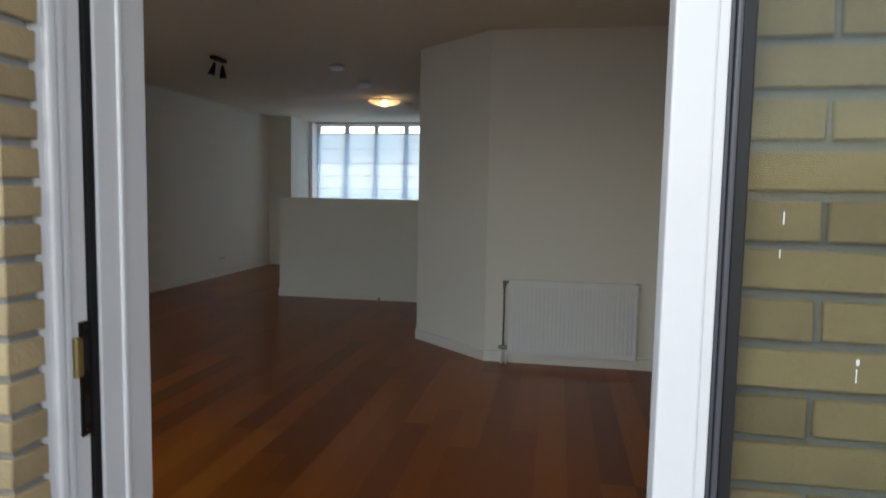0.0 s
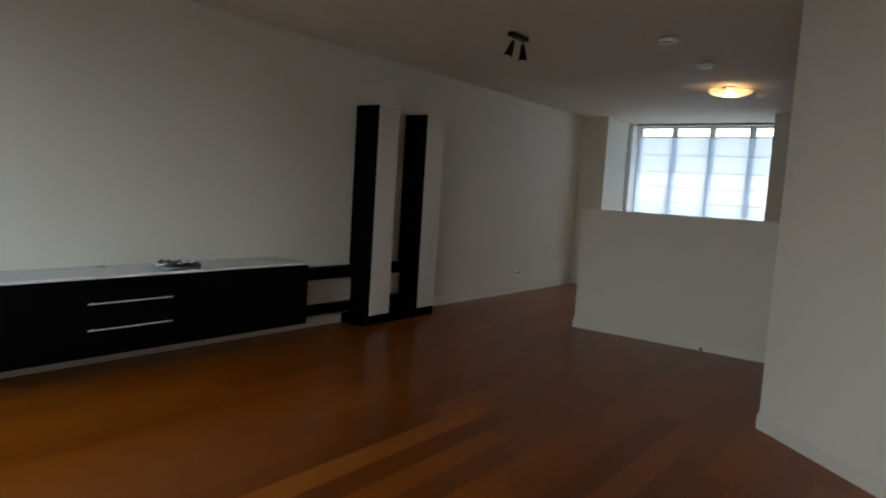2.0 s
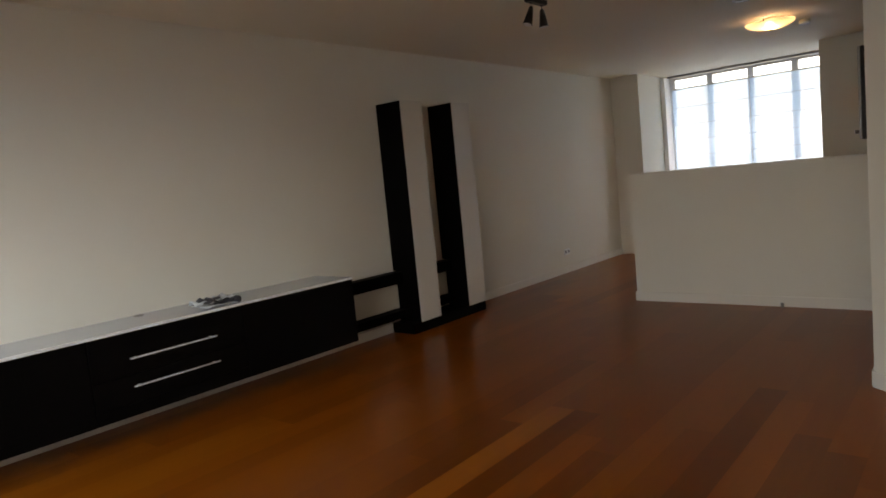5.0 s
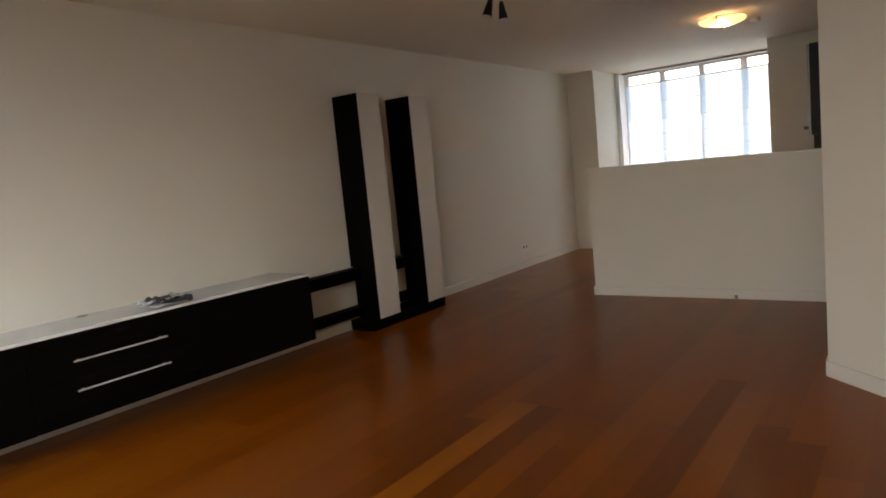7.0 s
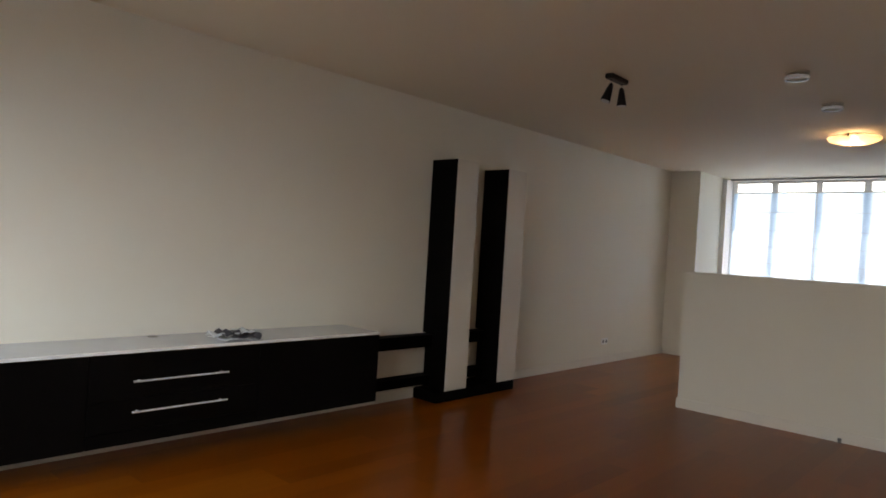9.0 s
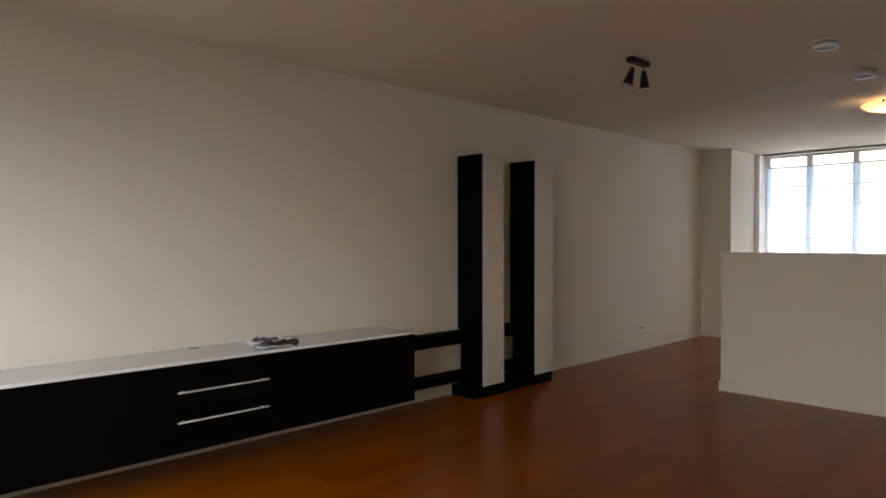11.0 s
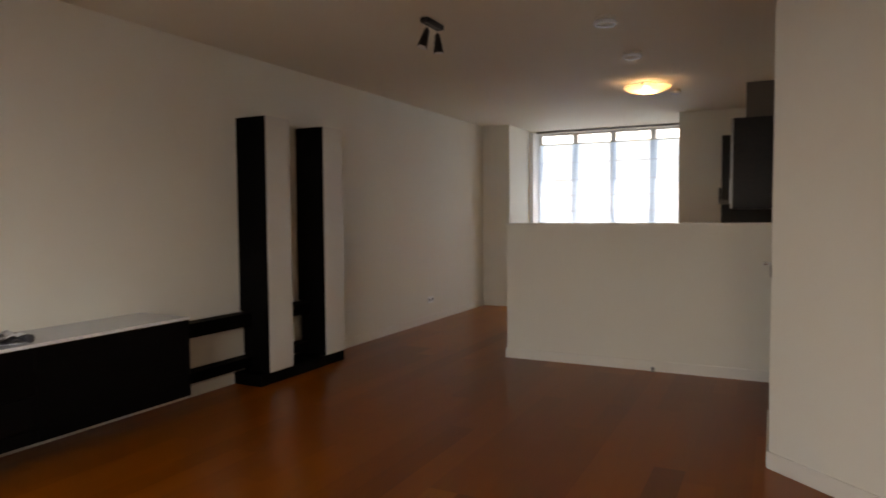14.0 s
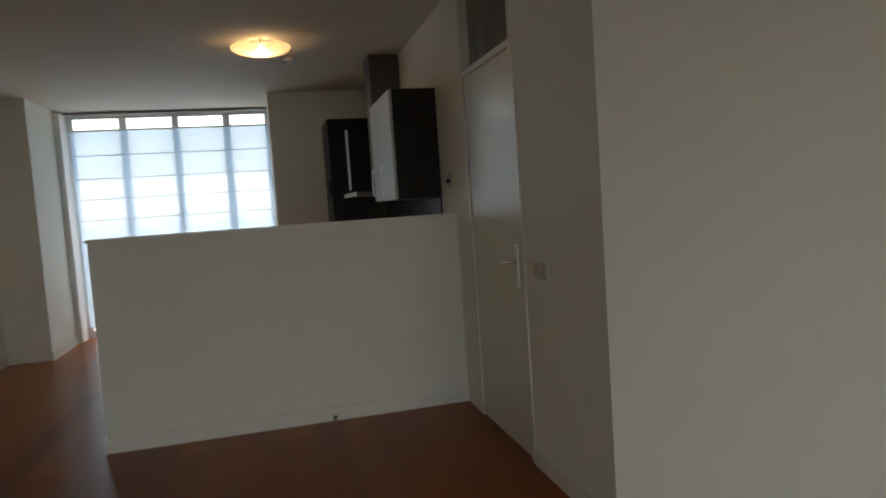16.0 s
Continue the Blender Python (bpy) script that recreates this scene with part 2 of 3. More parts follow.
def rod(a, b, r0, r1=None, n=16, r=0.0):
    a, b = Vector(a), Vector(b)
    bm = bmesh.new()
    m = Matrix.Translation((a + b) / 2) @ (b - a).to_track_quat("Z", "Y").to_matrix().to_4x4()
    bmesh.ops.create_cone(bm, cap_ends=True, segments=n, radius1=r0, radius2=r0 if r1 is None else r1, depth=(b - a).length, matrix=m)
    for f in bm.faces:
        f.smooth = len(f.verts) == 4
    return bm


def lathe(profile, centre, n=32, axis="z"):
    """A solid of revolution from (radius, height) pairs."""
    bm = bmesh.new()
    rings = []
    for rad, h in profile:
        ring = []
        for k in range(n):
            a = 2 * math.pi * k / n
            v = Vector((rad * math.cos(a), rad * math.sin(a), h))
            if axis == "x":
                v = Vector((v.z, v.x, v.y))
            elif axis == "y":
                v = Vector((v.x, v.z, v.y))
            ring.append(bm.verts.new(v + Vector(centre)))
        rings.append(ring)
    for a, b in zip(rings, rings[1:]):
        for k in range(n):
            bm.faces.new((a[k], a[(k + 1) % n], b[(k + 1) % n], b[k])).smooth = True
    bm.normal_update()
    return bm


ORIGIN = {}


def thing(name, at, label, category, group=""):
    ob = new(name)
    ob.location = at
    ob.empty_display_size = 0.05
    ORIGIN[ob] = Vector(at)
    return tagged(ob, label, category, group)


def solid(name, bm, material):
    me = bpy.data.meshes.new(name)
    bm.to_mesh(me)
    bm.free()
    me.materials.append(material)
    return me


def part(name, bm, material, parent, label=""):
    bmesh.ops.translate(bm, verts=bm.verts, vec=-ORIGIN[parent])
    ob = new(name, solid(name, bm, material))
    ob.parent = parent
    ORIGIN[ob] = ORIGIN[parent]
    return tagged(ob, label)


def structure(name, bm, material, label, category):
    ob = new(name, solid(name, bm, material))
    ORIGIN[ob] = Vector((0, 0, 0))
    return tagged(ob, label, category, kind="structure")


# ---- plan, in metres ----
XR, XE = 3.81, 5.90           # door wall, far side of the living corner
Y0, YF = 0.05, -0.335         # inner and outer face of the front wall
YP, YW = 9.74, 10.85          # face of the pier and kitchen end wall, street window
H = 2.61                      # ceiling
YR = 3.94                     # radiator wall
CH = ((XR, 4.59), (4.51, YR))  # chamfered corner
DL, DR, DT = 4.16, 5.31, 2.12  # garden door opening


def prism(points, z0, z1):
    bm = bmesh.new()
    low = [bm.verts.new((x, y, z0)) for x, y in points]
    top = [bm.verts.new((x, y, z1)) for x, y in points]
    bm.faces.new(low[::-1])
    bm.faces.new(top)
    for k in range(len(points)):
        j = (k + 1) % len(points)
        bm.faces.new((low[k], low[j], top[j], top[k]))
    bmesh.ops.recalc_face_normals(bm, faces=bm.faces)
    return bm


def slabs(*boxes):
    return join(*[box(*b) for b in boxes])


# walls
structure("wall_west", box(-0.2, 0, YF + 0.12, YW + 0.15, -0.02, H), WALL, "off-white painted long plaster wall", "wall")
structure("wall_pier", box(0, 0.413, YP, YW + 0.15, -0.02, H), WALL, "off-white plastered pier beside the street window", "wall")
structure("wall_kitchen_end", box(2.715, XR, YP, YW + 0.15, -0.02, H), WALL, "off-white plastered end wall of the kitchen", "wall")
structure("wall_east_living", box(XE, XE + 0.2, YF + 0.12, YR + 0.2, -0.02, H), WALL, "off-white painted side wall beside the radiator", "wall")
structure("wall_radiator", prism([CH[0], CH[1], (XE, YR), (XE, YR + 0.2), (CH[1][0] + 0.08, YR + 0.2), (XR + 0.15, 4.70), (XR + 0.15, 5.40), (XR, 5.40)], -0.02, H), WALL, "off-white plaster wall with a chamfered corner", "wall")
D0, D1, DH = 5.43, 6.21, 2.05   # hall door
TT = 2.54                       # top of the light over the hall door
structure("wall_hall", slabs((XR, XR + 0.15, D1 + 0.03, YW + 0.15, -0.02, H), (XR, XR + 0.15, 5.40, D1 + 0.03, TT + 0.03, H)), WALL, "off-white plaster wall between hall door and kitchen", "wall")
FW = (0.30, 3.75, 0.25, 1.98)   # front window opening
structure("wall_front", slabs((-0.2, FW[0], -0.255, Y0, -0.02, H), (FW[0], FW[1], -0.255, Y0, -0.02, FW[2]), (FW[0], FW[1], -0.255, Y0, FW[3], H), (FW[1], DL - 0.07, -0.255, Y0, -0.02, H),
                              (DL - 0.07, DR + 0.07, -0.255, Y0, DT + 0.07, H), (DR + 0.07, XE + 0.2, -0.255, Y0, -0.02, H)), WALL, "off-white inner leaf of the garden front", "wall")
structure("wall_window_lintel", box(0.413, 2.715, YW + 0.06, YW + 0.15, 2.595, H), WALL, "narrow plaster strip over the street window", "wall")
# slab runs past the street window as an unseen overhang shading the upper blinds
structure("ceiling", box(-0.2, XE + 0.2, -0.255, YW + 0.40, H, H + 0.2), CEILING, "flat off-white painted ceiling", "ceiling")
half = structure("wall_half", box(1.615, XR, 6.53, 6.64, -0.02, 1.228), WALL, "chest-high plastered half wall screening the kitchen", "wall")
structure("trim_half_wall_cap", box(1.605, XR - 0.001, 6.518, 6.652, 1.228, 1.246, 0.003), TRIM, "thin white painted cap on the half wall", "trim")

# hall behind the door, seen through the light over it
structure("wall_hall_back", slabs((XR + 0.15, 5.5, 5.2, 5.3, -0.02, H), (XR + 0.15, 5.5, 7.2, 7.3, -0.02, H), (5.5, 5.6, 5.2, 7.3, -0.02, H)), DARKROOM, "plaster walls of the hall, its dimness put into the paint", "wall")

# baseboards
BB, BT = 0.088, 0.013


def baseboard(name, bm):
    structure(name, bm, TRIM, "white painted baseboard", "baseboard")


def board_between(a, b, out):
    """A baseboard along a wall from a to b, standing out by BT on the side named by out."""
    a, b, o = Vector(a), Vector(b), Vector(out) * BT
    return bevelled(prism([a, b, b + o, a + o], -0.01, BB), 0.003, 1)


baseboard("baseboard_west", board_between((0, Y0), (0, YP), (1, 0)))
baseboard("baseboard_pier", board_between((0.413, YP - BT), (0.413, YW), (1, 0)))
baseboard("baseboard_half_wall", join(board_between((1.615 - BT, 6.53), (XR, 6.53), (0, -1)), board_between((1.615, 6.53), (1.615, 6.64), (-1, 0))))
nx = Vector((-1, -1)).normalized()
baseboard("baseboard_chamfer", board_between(CH[0], CH[1], nx))
baseboard("baseboard_radiator", board_between(CH[1], (XE, YR), (0, -1)))
baseboard("baseboard_east", board_between((XE, Y0), (XE, YR - BT), (-1, 0)))
baseboard("baseboard_hall", board_between(CH[0], (XR, D0 - 0.045), (-1, 0)))

# ---- street window ----
wx = [0.46, 1.027, 1.604, 2.18, 2.70]
WT = 2.585
win = structure("window_1", slabs((0.414, 2.714, YW, YW + 0.06, 0.0, 0.09), (0.414, 2.714, YW, YW + 0.06, WT - 0.04, WT), (0.414, 0.54, YW, YW + 0.06, 0.09, WT - 0.04), (0.414, 0.475, YW - 0.25, YW, 0.0, WT), (2.67, 2.714, YW, YW + 0.06, 0.09, WT - 0.04)), OUTFRAME, "white-framed street window with four tall panes", "window")
mull = [(1.027, 1.107), (1.604, 1.682), (2.18, 2.266)]
for a, b in mull:
    part("mullion", box(a, b, YW - 0.01, YW + 0.07, 0.09, WT - 0.04, 0.006), OUTFRAME, win)
edges = [0.54] + [v for ab in mull for v in ab] + [2.67]
for a, b in zip(edges[::2], edges[1::2]):
    g = part("pane", box(a, b, YW + 0.025, YW + 0.033, 0.09, WT - 0.04), GLASS, win)
    g.visible_shadow = False
# head rail at the window top
tagged(part("head_rail", box(0.476, 2.705, YW - 0.125, YW - 0.070, WT - 0.002, WT + 0.020, 0.004), HEADRAIL, win, "dark grey head rail"))


def roman_blind(x0, x1):
    """Cloth hung in flat folds with a dowel seam at each fold."""
    y = YW - 0.09
    root = thing("roman_blind", ((x0 + x1) / 2, y, 0.12), "translucent white roman blind let down over the street window", "blind", "blinds on the street window")
    bm = bmesh.new()
    seams = [2.385, 2.115, 1.85, 1.615, 1.375, 1.13, 0.885, 0.64, 0.395, 0.15]
    cols = 14
    rows = [(2.405, 0.0)]
    for i in range(len(seams) - 1):
        for k in range(4):
            z = seams[i] + (seams[i + 1] - seams[i]) * k / 4
            rows.append((z, 0.006 * math.sin(math.pi * k / 4)))
    rows.append((seams[-1], 0.0))
    grid = [[bm.verts.new((x0 + (x1 - x0) * c / cols, y - d - 0.0025 * math.sin(c * 1.3 + z * 5), z)) for c in range(cols + 1)] for z, d in rows]
    for r0, r1 in zip(grid, grid[1:]):
        for c in range(cols):
            bm.faces.new((r0[c], r0[c + 1], r1[c + 1], r1[c])).smooth = True
    part("cloth", bm, BLIND, root)
    part("blind_rail", box(x0, x1, y - 0.006, y + 0.022, 2.392, 2.412, 0.003, 1), PLASTIC, root, "slim white blind rail")
    for z in seams[1:]:
        part("seam", box(x0, x1, y - 0.012, y - 0.004, z - 0.004, z + 0.004, 0.002, 1), SEAM, root)
    for x in (x0 + 0.12, x1 - 0.12):
        part("cord", rod((x, y + 0.02, 2.40), (x, y + 0.02, 0.15), 0.0012, n=6), PLASTIC, root)
    return root


roman_blind(0.53, 1.635)
roman_blind(1.65, 2.70)

# ---- front: garden door, brick, ground ----
structure("ground", box(-400, 400, -400, 400, -0.4, -0.14), PAVING, "grey concrete paving outside", "ground")
front_win = structure("window_2", slabs((FW[0], FW[1], -0.165, -0.105, FW[2], FW[2] + 0.06), (FW[0], FW[1], -0.165, -0.105, FW[3] - 0.06, FW[3]), (FW[0], FW[0] + 0.06, -0.165, -0.105, FW[2] + 0.06, FW[3] - 0.06), (FW[1] - 0.06, FW[1], -0.165, -0.105, FW[2] + 0.06, FW[3] - 0.06)), OUTFRAME, "wide white-framed garden window", "window")
fp = part("pane", box(FW[0] + 0.06, FW[1] - 0.06, -0.244, -0.236, FW[2] + 0.06, FW[3] - 0.06), GLASS, front_win)
fp.visible_shadow = False

frame_l = structure("door_1", join(box(DL - 0.07, DL, -0.262, -0.138, -0.02, DT, 0.004), box(DL - 0.07, DL + 0.006, -0.112, Y0 + 0.004, -0.02, DT, 0.006), box(DL - 0.07, DL - 0.012, -0.14, -0.11, -0.02, DT),
                                  box(DL - 0.02, DL + 0.012, -0.236, -0.212, -0.02, DT, 0.006), box(DL - 0.02, DL + 0.007, -0.205, -0.188, -0.02, DT, 0.004), box(DL - 0.02, DL + 0.012, -0.045, -0.03, -0.02, DT, 0.004),
                                  box(DR, DR + 0.07, -0.262, Y0 + 0.004, -0.02, DT, 0.004), box(DL - 0.07, DR + 0.07, -0.262, Y0 + 0.004, DT, DT + 0.07, 0.004)), OUTFRAME, "white painted garden door frame, standing open", "door")
part("gasket", box(DL - 0.012, DL + 0.005, -0.134, -0.116, 0, DT), GASKET, frame_l, "black rubber seal")
strike = part("strike_plate", box(DL - 0.004, DL + 0.004, -0.166, -0.139, 0.862, 1.09, 0.001), DARKMETAL, frame_l, "dark metal strike plate")
part("keeper", box(DL - 0.002, DL + 0.012, -0.186, -0.166, 0.985, 1.062, 0.004), BRASS, strike, "worn brass keeper")
for z0, z1 in ((0.885, 0.945), (0.99, 1.06)):
    part("bolt_hole", box(DL + 0.0035, DL + 0.0048, -0.158, -0.145, z0, z1), GASKET, strike)
for z in (0.873, 1.079):
    part("screw", lathe([(0, 0.003), (0.004, 0.003), (0.0045, 0.0)], (DL + 0.0042, -0.152, z), 10, "x"), DARKMETAL, strike)
part("threshold", box(DL, DR, -0.262, Y0, -0.02, 0.012, 0.004), STEEL, frame_l, "metal threshold")

# the leaf, folded back against the brick
LX, LW, LY0, LY1 = 5.196, 1.04, -0.420, -0.368
leaf = thing("garden_door_leaf", (LX, LY1, 0.02), "white glazed garden door leaf folded back against the brickwork", "door")
part("hinge_stile", join(box(LX, LX + 0.052, LY0, LY1, 0.02, 2.10, 0.004), box(LX + 0.050, LX + 0.066, LY0 + 0.006, LY1 - 0.006, 0.02, 2.10, 0.003)), OUTFRAME, leaf)
part("glazing_bead", join(box(LX + 0.0665, LX + 0.073, LY0 + 0.012, LY1 - 0.008, 0.22, 2.01, 0.002), box(LX + 0.0735, LX + 0.081, LY0 + 0.007, LY1 - 0.008, 0.22, 2.01, 0.003)), BEAD, leaf, "dark grey glazing bead")
part("lock_stile", box(LX + LW - 0.09, LX + LW, LY0, LY1, 0.02, 2.10, 0.004), OUTFRAME, leaf)
part("top_rail", box(LX + 0.05, LX + LW - 0.09, LY0, LY1, 2.01, 2.10, 0.004), OUTFRAME, leaf)
part("bottom_rail", box(LX + 0.05, LX + LW - 0.09, LY0, LY1, 0.02, 0.22, 0.004), OUTFRAME, leaf)
part("glazing_seal", join(box(LX + 0.0815, LX + 0.099, LY0 + 0.014, LY1 - 0.014, 0.22, 2.01, 0.003), box(LX + 0.1, LX + LW - 0.09, LY0 + 0.016, LY1 - 0.014, 0.22, 0.235), box(LX + 0.1, LX + LW - 0.09, LY0 + 0.016, LY1 - 0.014, 1.995, 2.01)), GASKET, leaf, "black glazing seal")
for y in (LY0 + 0.018, LY1 - 0.022):
    gp = part("pane", box(LX + 0.098, LX + LW - 0.09, y, y + 0.004, 0.23, 2.0), LEAFGLASS, leaf)
    gp.visible_shadow = False
for x, z0, z1, w in ((5.338, 1.322, 1.338, 0.0018), (5.336, 1.280, 1.291, 0.0014), (5.433, 1.128, 1.146, 0.0016), (5.4325, 1.150, 1.158, 0.004)):
    part("paint_drip", box(x, x + w, LY0 + 0.0162, LY0 + 0.0178, z0, z1, 0.0007, 1), OUTFRAME, leaf, "dried white drip on the glass")
for z in (0.3, 1.05, 1.8):
    part("hinge", rod((LX + 0.01, LY1 + 0.012, z), (LX + 0.01, LY1 + 0.012, z + 0.1), 0.009, n=12), STEEL, leaf)

# ---- hall door with the light over it ----
hd = structure("door_2", join(box(XR - 0.006, XR + 0.15, D0 - 0.045, D0, 0, TT + 0.03, 0.003), box(XR - 0.006, XR + 0.15, D1, D1 + 0.03, 0, TT + 0.03, 0.003), box(XR - 0.006, XR + 0.15, D0, D1, TT, TT + 0.03, 0.003), box(XR - 0.004, XR + 0.10, D0, D1, DH + 0.003, DH + 0.04, 0.003)), DOORPAINT, "closed flush cream door with a glazed light over it", "door")
dleaf = part("leaf", box(XR + 0.004, XR + 0.044, D0 + 0.003, D1 - 0.003, 0.008, DH, 0.002), DOORPAINT, hd, "smooth cream door leaf")
part("transom_pane", box(XR + 0.05, XR + 0.056, D0, D1, DH + 0.04, TT), DARKGLASS, hd, "dark glass over the door")
hplate = part("handle_plate", box(XR - 0.004, XR + 0.005, D0 + 0.045, D0 + 0.085, 0.87, 1.09, 0.002), STEEL, dleaf, "aluminium handle plate")
part("lever", join(rod((XR - 0.004, D0 + 0.065, 1.0), (XR - 0.05, D0 + 0.065, 1.0), 0.009), rod((XR - 0.045, D0 + 0.058, 1.0), (XR - 0.045, D0 + 0.185, 1.0), 0.009)), CHROME, dleaf, "steel lever handle")


# ---- television wall unit ----
def drawer_handle(y0, y1, z, x, parent):
    part("handle", join(box(x + 0.022, x + 0.034, y0, y1, z - 0.0045, z + 0.0045, 0.002), box(x - 0.002, x + 0.024, y0 + 0.03, y0 + 0.042, z - 0.004, z + 0.004), box(x - 0.002, x + 0.024, y1 - 0.042, y1 - 0.03, z - 0.004, z + 0.004)), ALU, parent, "slim metal bar handle")


FX = 0.458
TV0, TV1, ZB, ZT = 0.85, 3.865, 0.168, 0.680
tv = thing("tv_cabinet", (0.0, (TV0 + TV1) / 2, ZB), "long black-brown wall-hung television cabinet with a pale top", "cabinet")
part("carcass", box(0.002, FX - 0.02, TV0, TV1, ZB, ZT - 0.018, 0.002), BLACKWOOD, tv)
part("top", box(0.002, FX + 0.001, TV0 - 0.002, TV1 + 0.002, ZT - 0.017, ZT, 0.002), TOPGLASS, tv, "glossy pale grey top panel")
part("top_edge", box(FX + 0.0012, FX + 0.004, TV0 - 0.002, TV1 + 0.002, ZT - 0.017, ZT + 0.0005, 0.001, 1), PLASTIC, tv, "bright white front edge of the top")
for a, b in ((TV0, 1.862), (2.868, TV1)):
    part("flap_door", box(FX - 0.019, FX, a + 0.002, b - 0.002, ZB, ZT - 0.019, 0.002), BLACKWOOD, tv)
for z0, z1, hz in ((0.415, ZT - 0.019, 0.512), (0.245, 0.412, 0.346), (ZB, 0.242, None)):
    d = part("drawer_front", box(FX - 0.019, FX, 1.866, 2.864, z0 + 0.001, z1 - 0.001, 0.002), BLACKWOOD, tv)
    if hz:
        drawer_handle(2.083, 2.643, hz, FX, d)

rails = thing("wall_rail_panel", (0.0, 4.7, 0.1), "pair of black-brown horizontal panels fixed to the wall", "panel")
for name, z0, z1 in (("upper_rail", 0.458, 0.562), ("lower_rail", 0.132, 0.208)):
    part(name, slabs((0.001, 0.035, TV1 + 0.004, 5.79, z0, z1), (0.035, 0.120, TV1 + 0.004, 4.789, z0, z1), (0.035, 0.120, 5.074, 5.513, z0, z1)), BLACKWOOD, rails)
plinth = thing("plinth_board", (0.14, 5.25, 0), "low black-brown plinth under the tall cabinets", "plinth")
part("board", box(0.014, 0.290, 4.70, 5.80, 0.0, 0.092, 0.003), BLACKWOOD, plinth)


def tower(y0):
    root = thing("tall_cabinet", (0.15, y0 + 0.14, 0.094), "tall narrow black-brown cabinet with a white front", "cabinet", "tall cabinets on the wall")
    part("carcass", box(0.036, 0.2975, y0, y0 + 0.282, 0.094, 2.10, 0.002), BLACKWOOD, root)
    part("back_strip", box(0.001, 0.036, y0, y0 + 0.282, 0.57, 2.10), BLACKWOOD, root)
    part("front", box(0.298, 0.3035, y0 + 0.001, y0 + 0.281, 0.096, 2.101, 0.0015), WHITELAC, root, "white lacquered door front")
    return root


t1 = tower(4.79)
copy_thing(t1, pose(0.15, 5.515 + 0.14, 0.094))

# ---- radiator ----
RX0, RX1, RZ0, RZ1, RY = 4.70, 5.685, 0.088, 0.672, 3.858
rad = thing("radiator", ((RX0 + RX1) / 2, YR, RZ0), "white ribbed steel panel radiator mounted on the wall", "radiator")


def ribbed_panel(y):
    bm = bmesh.new()
    n, cols = 30, []
    w = (RX1 - RX0 - 0.03) / n
    for k in range(n):
        for f, d in ((0.0, 0.0), (0.28, 0.0), (0.42, 0.0032), (0.86, 0.0032)):
            cols.append((RX0 + 0.015 + (k + f) * w, d))
    cols.append((RX1 - 0.015, 0.0))
    rows = [(RZ0, 0.0), (RZ0 + 0.035, 0.0), (RZ0 + 0.055, 1.0), (RZ1 - 0.055, 1.0), (RZ1 - 0.035, 0.0), (RZ1, 0.0)]
    g = [[bm.verts.new((x, y + d * s, z)) for x, d in cols] for z, s in rows]
    for a, b in zip(g, g[1:]):
        for k in range(len(cols) - 1):
            bm.faces.new((a[k], a[k + 1], b[k + 1], b[k]))
    ext = bmesh.ops.extrude_face_region(bm, geom=list(bm.faces))
    for v in [e for e in ext["geom"] if isinstance(e, bmesh.types.BMVert)]:
        v.co.y = y + 0.022
    bmesh.ops.recalc_face_normals(bm, faces=bm.faces)
    return bm


part("front_panel", ribbed_panel(RY), RADIATOR, rad)
part("back_panel", box(RX0 + 0.015, RX1 - 0.015, RY + 0.045, RY + 0.06, RZ0, RZ1, 0.004), RADIATOR, rad)
for x in (RX0, RX1 - 0.016):
    part("side_cover", box(x, x + 0.016, RY - 0.002, RY + 0.062, RZ0, RZ1 + 0.004, 0.004), RADIATOR, rad)
part("top_grille", join(*[box(RX0 + 0.016, RX1 - 0.016, RY + 0.004 + 0.012 * k, RY + 0.010 + 0.012 * k, RZ1 - 0.006, RZ1 + 0.002) for k in range(5)]), RADIATOR, rad)
for x in (RX0 + 0.15, RX1 - 0.15):
    part("bracket", box(x, x + 0.03, RY + 0.06, YR, RZ0 + 0.1, RZ1 - 0.1), RADIATOR, rad)
px = RX0 - 0.035
part("valve_elbow", join(rod((px, RY + 0.03, 0.625), (px, RY + 0.03, 0.665), 0.014), rod((px, RY + 0.03, 0.652), (RX0 + 0.002, RY + 0.03, 0.652), 0.011), rod((px, RY + 0.03, 0.60), (px, RY + 0.03, 0.628), 0.011)), NICKEL, rad, "nickel valve elbow")
part("riser_pipe", rod((px, RY + 0.03, 0.13), (px, RY + 0.03, 0.605), 0.0075), NICKEL, rad, "bare metal riser pipe")
part("valve_block", join(box(px - 0.022, RX0 + 0.02, RY + 0.01, RY + 0.05, 0.118, 0.146, 0.005), rod((px - 0.035, RY + 0.03, 0.132), (px - 0.015, RY + 0.03, 0.132), 0.012)), NICKEL, rad, "nickel valve block")
for dx in (-0.012, 0.026):
    part("floor_pipe", rod((px + dx, RY + 0.03, 0.0), (px + dx, RY + 0.03, 0.12), 0.0085), PLASTIC, rad, "white sleeved floor pipe")


